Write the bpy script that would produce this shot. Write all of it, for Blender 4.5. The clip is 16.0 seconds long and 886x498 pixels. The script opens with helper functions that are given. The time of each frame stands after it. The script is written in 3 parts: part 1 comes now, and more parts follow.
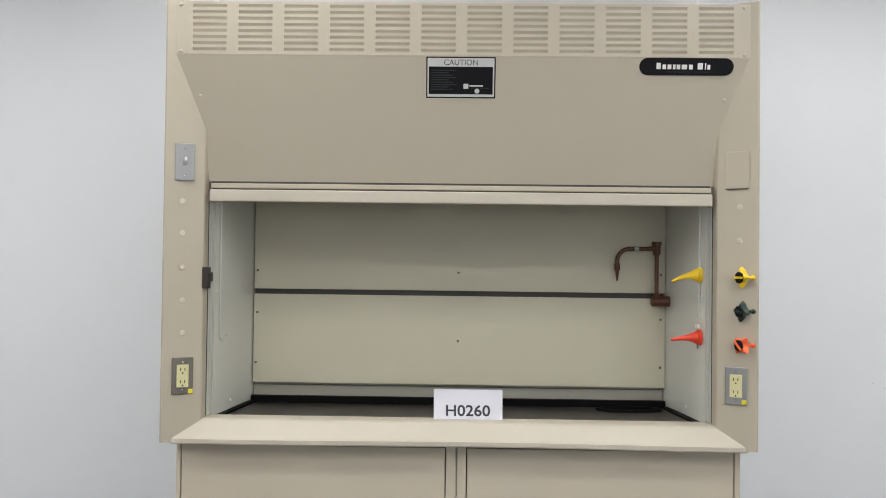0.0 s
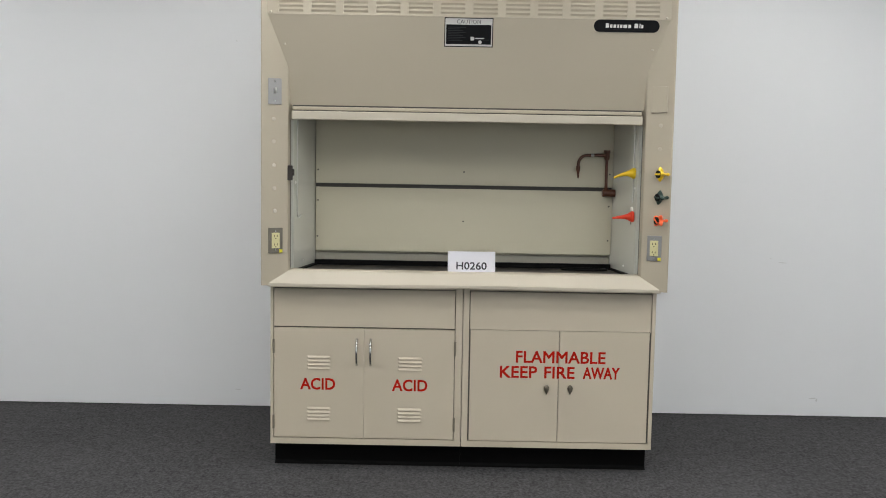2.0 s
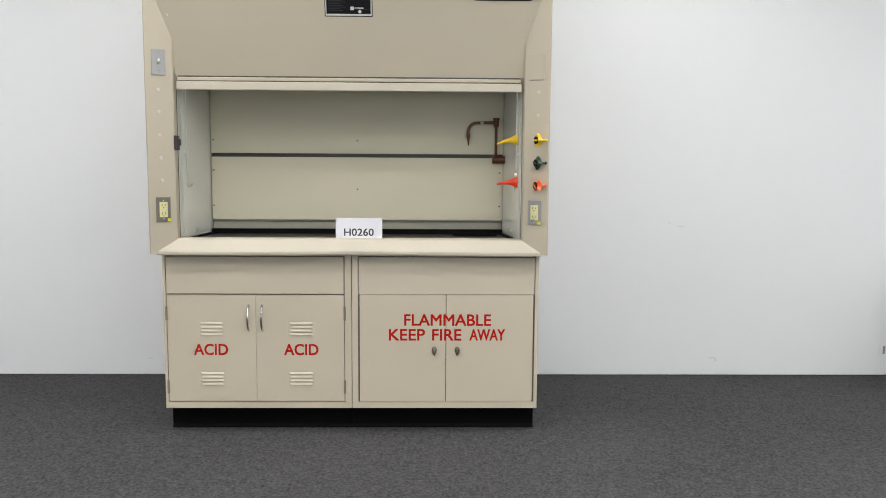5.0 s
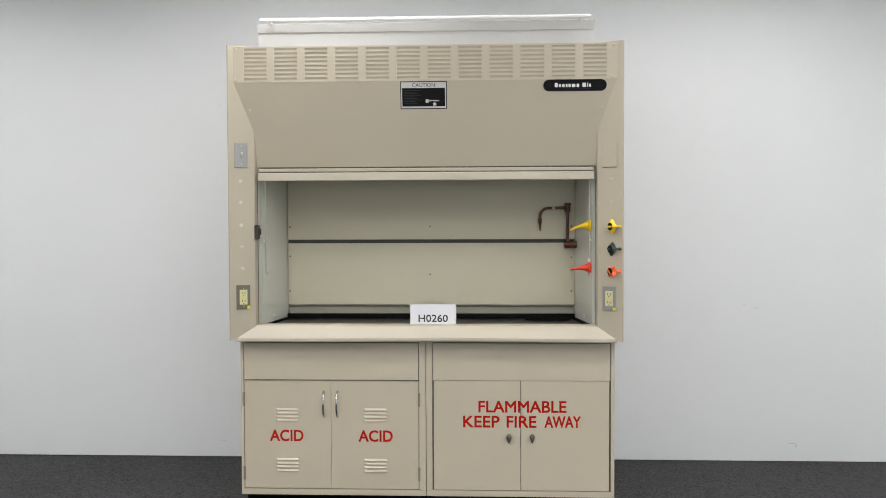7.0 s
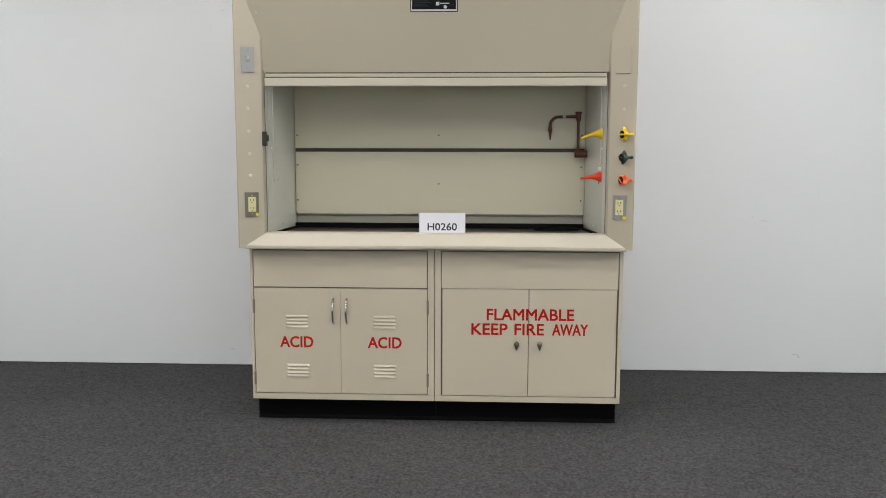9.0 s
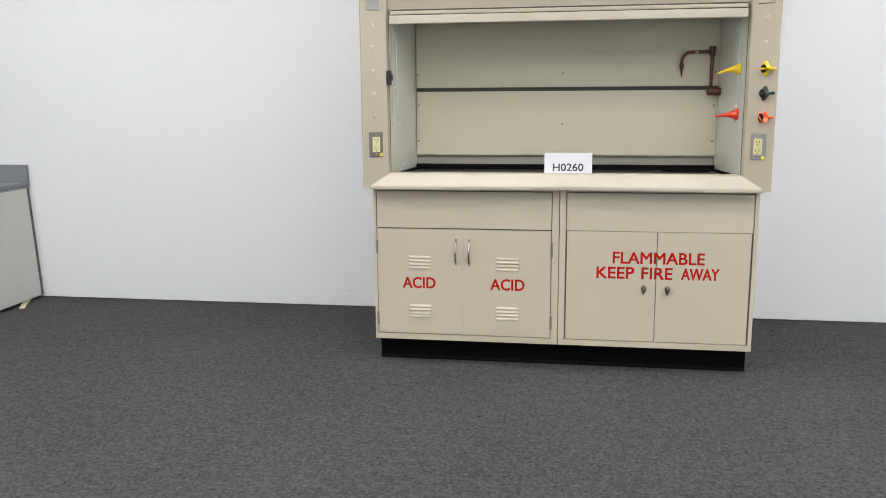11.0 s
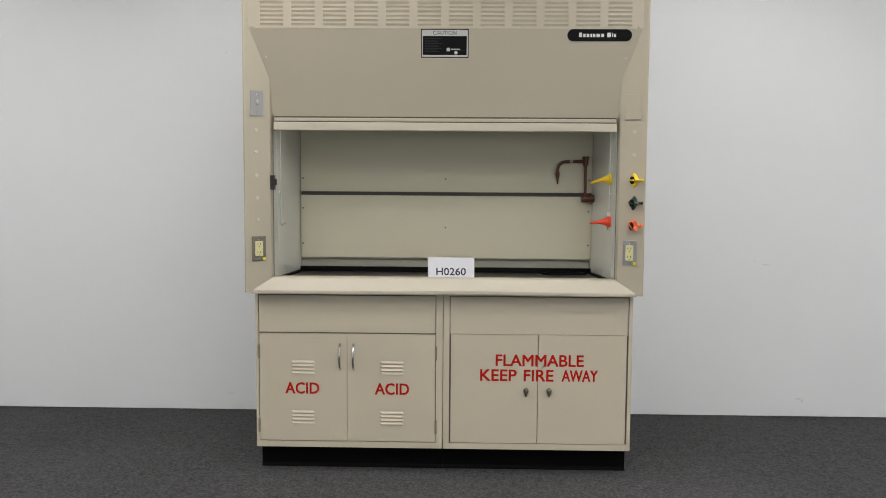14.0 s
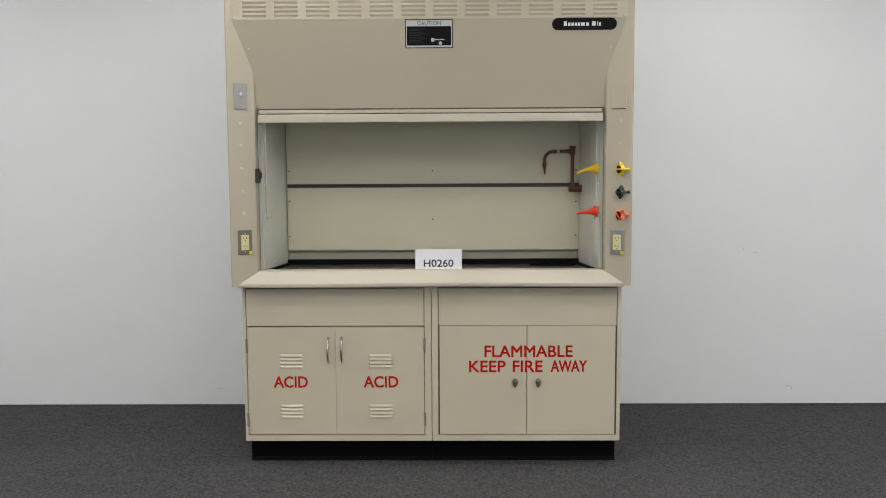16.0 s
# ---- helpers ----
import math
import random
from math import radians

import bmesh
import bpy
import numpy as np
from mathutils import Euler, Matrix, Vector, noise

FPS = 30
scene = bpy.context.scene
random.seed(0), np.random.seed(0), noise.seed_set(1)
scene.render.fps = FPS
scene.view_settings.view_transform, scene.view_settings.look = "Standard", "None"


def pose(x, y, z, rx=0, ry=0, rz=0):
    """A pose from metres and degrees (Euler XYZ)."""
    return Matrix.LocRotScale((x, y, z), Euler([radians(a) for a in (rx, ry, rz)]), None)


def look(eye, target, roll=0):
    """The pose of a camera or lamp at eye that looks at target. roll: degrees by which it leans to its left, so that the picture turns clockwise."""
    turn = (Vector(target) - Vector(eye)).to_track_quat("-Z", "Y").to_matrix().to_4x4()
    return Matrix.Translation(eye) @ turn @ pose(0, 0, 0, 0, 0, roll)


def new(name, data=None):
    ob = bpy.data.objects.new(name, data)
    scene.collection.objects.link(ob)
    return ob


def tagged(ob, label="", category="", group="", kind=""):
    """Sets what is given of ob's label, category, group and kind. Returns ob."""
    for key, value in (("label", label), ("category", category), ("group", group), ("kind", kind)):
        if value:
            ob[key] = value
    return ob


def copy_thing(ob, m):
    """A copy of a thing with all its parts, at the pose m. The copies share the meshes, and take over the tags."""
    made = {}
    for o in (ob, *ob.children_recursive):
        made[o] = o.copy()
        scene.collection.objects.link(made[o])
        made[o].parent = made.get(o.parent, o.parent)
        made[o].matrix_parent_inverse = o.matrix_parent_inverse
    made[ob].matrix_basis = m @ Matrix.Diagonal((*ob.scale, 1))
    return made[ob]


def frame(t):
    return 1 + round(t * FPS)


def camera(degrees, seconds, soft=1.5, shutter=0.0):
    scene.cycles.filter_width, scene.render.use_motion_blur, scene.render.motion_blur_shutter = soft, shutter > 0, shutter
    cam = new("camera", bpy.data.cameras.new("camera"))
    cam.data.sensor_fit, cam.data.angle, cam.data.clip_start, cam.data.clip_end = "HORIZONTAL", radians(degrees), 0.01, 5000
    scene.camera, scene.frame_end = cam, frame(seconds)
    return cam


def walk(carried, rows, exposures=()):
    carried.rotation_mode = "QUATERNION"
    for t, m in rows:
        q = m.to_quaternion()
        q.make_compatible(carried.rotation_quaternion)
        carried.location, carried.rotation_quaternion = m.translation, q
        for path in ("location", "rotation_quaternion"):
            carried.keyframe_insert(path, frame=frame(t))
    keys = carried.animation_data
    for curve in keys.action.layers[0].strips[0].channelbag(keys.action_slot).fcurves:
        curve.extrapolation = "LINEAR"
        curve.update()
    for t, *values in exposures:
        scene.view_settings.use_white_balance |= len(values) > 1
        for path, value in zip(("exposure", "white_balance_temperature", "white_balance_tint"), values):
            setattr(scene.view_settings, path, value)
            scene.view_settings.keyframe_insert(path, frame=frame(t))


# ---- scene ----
cam = camera(55.6, 16.0, soft=1.0)
PATH = [
    (0, (0.0, -2.574, 1.430), (-0.038, -0.575, 1.466), 0.7),
    (0.5, (0.056, -2.8, 1.373), (-0.045, -0.806, 1.25), 0.7),
    (1, (0.06, -3.159, 1.368), (-0.026, -1.167, 1.209), 0.6),
    (1.5, (-0.001, -3.584, 1.398), (-0.024, -1.592, 1.228), -0.0),
    (2, (-0.086, -3.751, 1.359), (-0.092, -1.758, 1.195), 1.0),
    (2.5, (-0.114, -3.825, 1.35), (-0.082, -1.835, 1.148), 0.8),
    (3, (-0.066, -3.842, 1.312), (-0.065, -1.862, 1.036), 0.0),
    (3.2, (-0.048, -3.841, 1.301), (-0.064, -1.862, 1.012), -0.5),
    (5.3, (0.369, -3.856, 1.342), (0.421, -1.865, 1.154), 0.2),
    (5.5, (0.356, -3.858, 1.346), (0.408, -1.864, 1.199), -0.2),
    (6, (0.353, -3.859, 1.387), (0.41, -1.861, 1.324), -0.5),
    (6.5, (0.329, -3.869, 1.426), (0.333, -1.87, 1.367), -0.6),
    (7, (0.256, -3.871, 1.423), (0.169, -1.874, 1.359), -0.2),
    (7.5, (0.238, -3.867, 1.388), (0.12, -1.871, 1.328), -0.2),
    (8, (0.225, -3.871, 1.405), (0.124, -1.875, 1.326), -0.2),
    (8.5, (0.221, -3.87, 1.375), (0.129, -1.878, 1.221), 0.1),
    (8.7, (0.221, -3.867, 1.364), (0.135, -1.879, 1.17), 0.1),
    (10.8, (0.069, -3.826, 1.323), (-0.194, -1.879, 0.95), -0.2),
    (11, (0.058, -3.829, 1.3), (-0.244, -1.886, 0.939), -0.4),
    (11.5, (0.014, -3.82, 1.376), (-0.304, -1.872, 1.056), 0.1),
    (12, (0.022, -3.823, 1.398), (-0.298, -1.858, 1.202), 0.7),
    (12.5, (0.001, -3.825, 1.459), (-0.315, -1.852, 1.359), 0.7),
    (13, (0.004, -3.827, 1.465), (-0.207, -1.839, 1.43), 1.3),
    (13.5, (0.062, -3.826, 1.46), (-0.01, -1.828, 1.419), 0.8),
    (14, (0.079, -3.829, 1.394), (0.037, -1.836, 1.231), 0.4),
    (14.5, (0.092, -3.813, 1.38), (0.07, -1.821, 1.196), 0.1),
    (15, (0.108, -3.808, 1.384), (0.086, -1.816, 1.207), -0.5),
    (15.5, (0.091, -3.811, 1.373), (0.076, -1.819, 1.197), -0.0),
    (16, (0.105, -3.814, 1.387), (0.08, -1.822, 1.207), -0.3),
]
EXPOSURES = [(t, stops, kelvin, 10.0 + max(0.0, 1.5 - 1.5 * t)) for t, stops, kelvin in (
    (0, -0.07, 6350), (0.5, -0.02, 6400), (1.0, 0.10, 6400), (1.5, -0.05, 6450), (2.0, -0.22, 6450), (3.0, -0.27, 6450), (3.2, -0.25, 6450), (5.3, 0.18, 6450), (5.5, 0.20, 6450),
    (6.0, 0.20, 6450), (6.5, -0.02, 6450), (7.5, -0.05, 6500), (8.0, -0.13, 6500), (8.5, -0.24, 6500), (8.7, -0.21, 6500), (10.8, 0.22, 6400), (11.0, 0.24, 6400), (11.5, 0.27, 6400),
    (12.0, 0.22, 6400), (12.5, 0.18, 6400), (13.0, 0.02, 6450), (13.5, -0.02, 6500), (14.0, -0.25, 6550), (16.0, -0.25, 6550))]
walk(cam, [(t, look(eye, target, roll)) for t, eye, target, roll in PATH], EXPOSURES)

# ---- light ----
world = bpy.data.worlds.new("world")
scene.world = world
world.use_nodes = True
world.node_tree.nodes["Background"].inputs[0].default_value = (0.8, 0.85, 0.9, 1)
world.node_tree.nodes["Background"].inputs[1].default_value = 0.05
LAMP = 10.2
daylight = bpy.data.lights.new("daylight", "AREA")
daylight.shape, daylight.size, daylight.size_y, daylight.energy, daylight.color = "RECTANGLE", 4.9, 1.4, 42.0, (0.93, 0.97, 1.0)
new("window_daylight", daylight).matrix_world = look((1.6, -5.58, 1.6), (1.6, 0.0, 1.6))


# ---- materials ----
def material(name, colour, rough=0.5, metal=0.0, grain=0.0, grain_scale=60.0, bump=0.0, blotch=0.04, emit=0.0, coat=0.0, spec=0.5):
    """A surface with blotches at hand size, fine grain and a little relief."""
    m = bpy.data.materials.new(name)
    m.use_nodes = True
    nt = m.node_tree
    b = nt.nodes["Principled BSDF"]
    b.inputs["Roughness"].default_value = rough
    b.inputs["Metallic"].default_value = metal
    b.inputs["Coat Weight"].default_value = coat
    b.inputs["Specular IOR Level"].default_value = spec
    if emit:
        b.inputs["Base Color"].default_value = (*colour, 1)
        b.inputs["Emission Color"].default_value = (*colour, 1)
        b.inputs["Emission Strength"].default_value = emit
        return m
    tex = nt.nodes.new("ShaderNodeTexCoord")
    big = nt.nodes.new("ShaderNodeTexNoise")
    big.inputs["Scale"].default_value, big.inputs["Detail"].default_value = 3.0, 5.0
    fine = nt.nodes.new("ShaderNodeTexNoise")
    fine.inputs["Scale"].default_value, fine.inputs["Detail"].default_value = grain_scale, 4.0
    for n in (big, fine):
        nt.links.new(tex.outputs["Object"], n.inputs["Vector"])
    value = nt.nodes.new("ShaderNodeMath")
    value.operation = "MULTIPLY_ADD"
    nt.links.new(big.outputs["Fac"], value.inputs[0])
    value.inputs[1].default_value, value.inputs[2].default_value = 2 * blotch, 1.0 - blotch
    second = nt.nodes.new("ShaderNodeMath")
    second.operation = "MULTIPLY_ADD"
    nt.links.new(fine.outputs["Fac"], second.inputs[0])
    second.inputs[1].default_value = 2 * grain
    nt.links.new(value.outputs[0], second.inputs[2])
    third = nt.nodes.new("ShaderNodeMath")
    third.operation = "SUBTRACT"
    nt.links.new(second.outputs[0], third.inputs[0])
    third.inputs[1].default_value = grain
    mix = nt.nodes.new("ShaderNodeVectorMath")
    mix.operation = "SCALE"
    mix.inputs[0].default_value = colour
    nt.links.new(third.outputs[0], mix.inputs["Scale"])
    nt.links.new(mix.outputs[0], b.inputs["Base Color"])
    if bump:
        bm = nt.nodes.new("ShaderNodeBump")
        bm.inputs["Strength"].default_value, bm.inputs["Distance"].default_value = bump, 0.002
        nt.links.new(fine.outputs["Fac"], bm.inputs["Height"])
        nt.links.new(bm.outputs[0], b.inputs["Normal"])
    return m


def carpet_material():
    """Short loop carpet: dark grey with flecks in rows and faint traffic blotches."""
    m = bpy.data.materials.new("carpet")
    m.use_nodes = True
    nt = m.node_tree
    b = nt.nodes["Principled BSDF"]
    b.inputs["Roughness"].default_value = 0.95
    b.inputs["Specular IOR Level"].default_value = 0.15
    tex = nt.nodes.new("ShaderNodeTexCoord")
    maps = nt.nodes.new("ShaderNodeMapping")
    maps.inputs["Scale"].default_value = (74, 56, 64)
    nt.links.new(tex.outputs["Object"], maps.inputs[0])
    fleck = nt.nodes.new("ShaderNodeTexNoise")
    fleck.inputs["Scale"].default_value, fleck.inputs["Detail"].default_value = 1.0, 4.0
    fleck.inputs["Roughness"].default_value = 0.7
    nt.links.new(maps.outputs[0], fleck.inputs["Vector"])
    mid = nt.nodes.new("ShaderNodeTexNoise")
    mid.inputs["Scale"].default_value, mid.inputs["Detail"].default_value = 14.0, 4.0
    nt.links.new(tex.outputs["Object"], mid.inputs["Vector"])
    big = nt.nodes.new("ShaderNodeTexNoise")
    big.inputs["Scale"].default_value, big.inputs["Detail"].default_value = 1.3, 3.0
    nt.links.new(tex.outputs["Object"], big.inputs["Vector"])
    loops = nt.nodes.new("ShaderNodeMapping")
    loops.inputs["Scale"].default_value, loops.inputs["Rotation"].default_value = (30, 22, 26), (0, 0, 0.4)
    nt.links.new(tex.outputs["Object"], loops.inputs[0])
    coarse = nt.nodes.new("ShaderNodeTexNoise")
    coarse.inputs["Scale"].default_value, coarse.inputs["Detail"].default_value = 1.0, 5.0
    nt.links.new(loops.outputs[0], coarse.inputs["Vector"])
    add0 = nt.nodes.new("ShaderNodeMath")
    add0.operation = "MULTIPLY_ADD"
    nt.links.new(coarse.outputs["Fac"], add0.inputs[0])
    add0.inputs[1].default_value = 0.30
    nt.links.new(fleck.outputs["Fac"], add0.inputs[2])
    add = nt.nodes.new("ShaderNodeMath")
    add.operation = "MULTIPLY_ADD"
    nt.links.new(mid.outputs["Fac"], add.inputs[0])
    add.inputs[1].default_value = 0.15
    nt.links.new(add0.outputs[0], add.inputs[2])
    add2 = nt.nodes.new("ShaderNodeMath")
    add2.operation = "MULTIPLY_ADD"
    nt.links.new(big.outputs["Fac"], add2.inputs[0])
    add2.inputs[1].default_value = 0.15
    nt.links.new(add.outputs[0], add2.inputs[2])
    ramp = nt.nodes.new("ShaderNodeValToRGB")
    ramp.color_ramp.elements[0].position, ramp.color_ramp.elements[1].position = 0.54, 1.08
    ramp.color_ramp.elements[0].color = (0.0143, 0.0143, 0.0150, 1)
    ramp.color_ramp.elements[1].color = (0.0925, 0.0918, 0.0945, 1)
    nt.links.new(add2.outputs[0], ramp.inputs[0])
    nt.links.new(ramp.outputs[0], b.inputs["Base Color"])
    bump = nt.nodes.new("ShaderNodeBump")
    bump.inputs["Strength"].default_value, bump.inputs["Distance"].default_value = 0.8, 0.004
    nt.links.new(fleck.outputs["Fac"], bump.inputs["Height"])
    nt.links.new(bump.outputs[0], b.inputs["Normal"])
    return m


CARPET = carpet_material()
WALL = material("white_wall_paint", (0.757, 0.77, 0.783), 0.7, grain=0.01, grain_scale=180, bump=0.15, blotch=0.012)
CEILING = material("ceiling_tile", (0.75, 0.75, 0.73), 0.9, grain=0.05, grain_scale=90, bump=0.2)
BEIGE = material("beige_painted_steel", (0.425, 0.378, 0.289), 0.45, grain=0.012, grain_scale=220, bump=0.04, blotch=0.02)
CABINET = material("warm_grey_painted_steel", (0.545, 0.483, 0.374), 0.42, grain=0.015, grain_scale=220, bump=0.05, blotch=0.03)
CREAM = material("cream_painted_sill", (0.485, 0.442, 0.355), 0.5, grain=0.012, grain_scale=220, bump=0.03, blotch=0.02)
LINER = material("grey_white_liner_board", (0.532, 0.498, 0.373), 0.45, grain=0.012, grain_scale=120, bump=0.05, blotch=0.03)
GLOSS = material("glossy_white_liner", (0.68, 0.68, 0.61), 0.10, grain=0.01, grain_scale=120, blotch=0.03, coat=0.3)
BLACK_TOP = material("black_epoxy_worktop", (0.042, 0.037, 0.032), 0.36, grain=0.05, grain_scale=80, blotch=0.2)
RIM = material("black_rim_rubber", (0.004, 0.004, 0.004), 0.6, blotch=0.1, spec=0.06)
TOE = material("black_toe_kick_vinyl", (0.0035, 0.0035, 0.0035), 0.7, blotch=0.1, spec=0.05)
# near-black colour that stands in for shade in gaps and joints
GAP_SHADE = material("painted_gap_shade", (0.05, 0.046, 0.04), 0.7, blotch=0.05)
# darker copy of the liner colour, with the recess shade painted in
FOOT = material("shaded_liner_board", (0.30, 0.285, 0.235), 0.55, grain=0.06, grain_scale=60, blotch=0.15)
# liner board darkened to paint in the shade of slots and grooves
SLOT_SHADE = material("slot_shade_board", (0.05, 0.046, 0.038), 0.6, blotch=0.05)
BRONZE = material("brown_anodised_plate", (0.17, 0.155, 0.125), 0.4, metal=0.5, grain=0.05, grain_scale=200)
DULL_STEEL = material("dull_steel_plate", (0.30, 0.30, 0.295), 0.42, metal=0.6, grain=0.05, grain_scale=200)
STEEL = material("brushed_steel", (0.46, 0.46, 0.45), 0.38, metal=0.85, grain=0.03, grain_scale=200)
DARK_STEEL = material("dark_pewter", (0.16, 0.145, 0.125), 0.35, metal=0.8, blotch=0.15)
HINGE = material("worn_painted_hinge", (0.27, 0.24, 0.185), 0.45, metal=0.3, blotch=0.15)
LATCH = material("worn_pewter", (0.17, 0.15, 0.115), 0.32, metal=0.85, blotch=0.2)
CHROME = material("satin_chrome", (0.60, 0.60, 0.59), 0.25, metal=1.0, blotch=0.02)
IVORY = material("ivory_plastic", (0.62, 0.58, 0.31), 0.4, blotch=0.03)
IVORY_CORD = material("pale_cord", (0.62, 0.62, 0.59), 0.6, blotch=0.05)
WHITE = material("white_plastic", (0.78, 0.77, 0.73), 0.4, blotch=0.02)
PLUG = material("off_white_plug", (0.54, 0.50, 0.42), 0.45, blotch=0.03)
FIXTURE = material("off_white_enamel", (0.47, 0.47, 0.467), 0.6, blotch=0.03)
HOUSING = material("white_sheet_metal", (0.47, 0.47, 0.47), 0.6, blotch=0.03)
PAPER = material("white_card", (0.66, 0.66, 0.70), 0.75, blotch=0.012)
TUBE = material("white_glass_tube", (0.83, 0.83, 0.84), 0.4, blotch=0.01)
INK = material("dark_grey_ink", (0.05, 0.05, 0.058), 0.6, spec=0.2)
BLACK = material("black_plastic", (0.006, 0.006, 0.007), 0.45, blotch=0.1, spec=0.1)
CATCH = material("worn_brown_black_plastic", (0.022, 0.016, 0.012), 0.5, grain=0.2, grain_scale=150, blotch=0.3)
RED = material("red_vinyl_lettering", (0.44, 0.012, 0.005), 0.6, blotch=0.05, spec=0.08)
SILVER_PRINT = material("silver_print", (0.52, 0.52, 0.50), 0.5, blotch=0.03)
GREY_PRINT = material("grey_print", (0.022, 0.022, 0.024), 0.5, blotch=0.05, spec=0.2)
STICKER = material("yellow_green_sticker", (0.70, 0.62, 0.03), 0.5, blotch=0.03)
YELLOW = material("yellow_plastic", (0.78, 0.52, 0.01), 0.35, blotch=0.04)
ORANGE = material("orange_plastic", (0.85, 0.13, 0.035), 0.35, blotch=0.04)
SCARLET = material("red_orange_plastic", (0.75, 0.045, 0.012), 0.35, blotch=0.04)
GREEN = material("dark_green_plastic", (0.006, 0.027, 0.019), 0.4, blotch=0.06)
COPPER = material("brown_red_coated_brass", (0.092, 0.030, 0.013), 0.34, metal=0.15, grain=0.1, grain_scale=90, blotch=0.25)
GREY_TOP = material("grey_laminate_worktop", (0.20, 0.215, 0.235), 0.35, grain=0.03, grain_scale=150, blotch=0.03)
SCRIBE = material("dark_grey_strip", (0.09, 0.09, 0.092), 0.6, blotch=0.05)
PALE = material("pale_grey_green_panel", (0.52, 0.53, 0.485), 0.5, grain=0.01, grain_scale=120, blotch=0.03)
WOOD = material("raw_pine", (0.62, 0.55, 0.42), 0.7, grain=0.1, grain_scale=60)
DIFFUSER = material("lit_diffuser", (1.0, 0.985, 0.96), 0.5, emit=LAMP)


# ---- mesh helpers ----
def block(bm, x0, x1, y0, y1, z0, z1, bevel=0.0):
    vs = [bm.verts.new((x, y, z)) for x in (x0, x1) for y in (y0, y1) for z in (z0, z1)]
    fs = [bm.faces.new([vs[i] for i in f]) for f in ((0, 1, 3, 2), (4, 6, 7, 5), (0, 4, 5, 1), (2, 3, 7, 6), (0, 2, 6, 4), (1, 5, 7, 3))]
    if bevel:
        es = list({e for f in fs for e in f.edges})
        bmesh.ops.bevel(bm, geom=es, offset=bevel, segments=2, profile=0.6, affect="EDGES")


def prism(bm, plan, z0, z1, bevel=0.0):
    """A plan polygon of (x, y) raised from z0 to z1."""
    low = [bm.verts.new((x, y, z0)) for x, y in plan]
    top = [bm.verts.new((x, y, z1)) for x, y in plan]
    n = len(plan)
    fs = [bm.faces.new(low[::-1]), bm.faces.new(top)]
    fs += [bm.faces.new((low[i], low[(i + 1) % n], top[(i + 1) % n], top[i])) for i in range(n)]
    if bevel:
        bmesh.ops.bevel(bm, geom=list({e for f in fs for e in f.edges}), offset=bevel, segments=2, profile=0.6, affect="EDGES")


def sweep(bm, sections):
    """Closed rings of the same count joined into a solid."""
    rings = [[bm.verts.new(p) for p in ring] for ring in sections]
    n = len(rings[0])
    for a, b in zip(rings, rings[1:]):
        for i in range(n):
            bm.faces.new((a[i], a[(i + 1) % n], b[(i + 1) % n], b[i]))
    bm.faces.new(rings[0][::-1])
    bm.faces.new(rings[-1])


def tube(bm, path, radii, sides=14):
    """A round bar along a path of points."""
    pts = [Vector(p) for p in path]
    rings = []
    for i, p in enumerate(pts):
        d = (pts[min(i + 1, len(pts) - 1)] - pts[max(i - 1, 0)]).normalized()
        up = Vector((0, 1, 0)) if abs(d.y) < 0.9 else Vector((1, 0, 0))
        a = d.cross(up).normalized()
        b = d.cross(a)
        rings.append([p + radii[i] * (a * math.cos(2 * math.pi * k / sides) + b * math.sin(2 * math.pi * k / sides)) for k in range(sides)])
    sweep(bm, rings)


def part(name, bm, mat, parent=None, label="", smooth=False):
    bmesh.ops.recalc_face_normals(bm, faces=bm.faces)
    me = bpy.data.meshes.new(name)
    bm.to_mesh(me)
    bm.free()
    me.materials.append(mat)
    if smooth:
        for p in me.polygons:
            p.use_smooth = True
        me.set_sharp_from_angle(angle=radians(40))
    ob = new(name, me)
    ob.parent = parent
    if label:
        ob["label"] = label
    return ob


def boxpart(name, mat, parent, *b, bevel=0.0, label=""):
    bm = bmesh.new()
    block(bm, *b, bevel=bevel)
    return part(name, bm, mat, parent, label)


def same_mesh(ob, m, parent=None):
    o = new(ob.name.split(".")[0], ob.data)
    o.parent = parent if parent else ob.parent
    o.matrix_basis = m
    return o


def thing(name, label, category, group="", kind="", at=(0, 0, 0)):
    e = new(name)
    e.empty_display_size = 0.1
    e.location = at
    return tagged(e, label, category, group, kind)


def lettering(name, text, mat, parent, x0, x1, z0, z1, y, label="", weight=0.0, depth=0.0006):
    """Raised letters that fill a box on a front face at y; weight thickens the strokes, in metres."""
    cu = bpy.data.curves.new(name, "FONT")
    cu.body, cu.extrude, cu.resolution_u = text, 0.5, 3
    tmp = new("letters", cu)
    bpy.context.view_layer.update()
    me = bpy.data.meshes.new_from_object(tmp.evaluated_get(bpy.context.evaluated_depsgraph_get()))
    bpy.data.objects.remove(tmp)
    co = np.array([v.co[:] for v in me.vertices])
    lo, hi = co.min(0), co.max(0)
    bm = bmesh.new()
    shifts = [(i, j) for i in (-1, 0, 1) for j in (-1, 0, 1)] if weight else [(0, 0)]
    for n, (i, j) in enumerate(shifts):
        made = [bm.verts.new((x0 + weight + (v.co.x - lo[0]) / (hi[0] - lo[0]) * (x1 - x0 - 2 * weight) + i * weight,
                              y - (v.co.z - lo[2]) / (hi[2] - lo[2]) * (depth + 0.00004 * n),
                              z0 + weight + (v.co.y - lo[1]) / (hi[1] - lo[1]) * (z1 - z0 - 2 * weight) + j * weight)) for v in me.vertices]
        for p in me.polygons:
            bm.faces.new([made[k] for k in p.vertices])
    return part(name, bm, mat, parent, label)


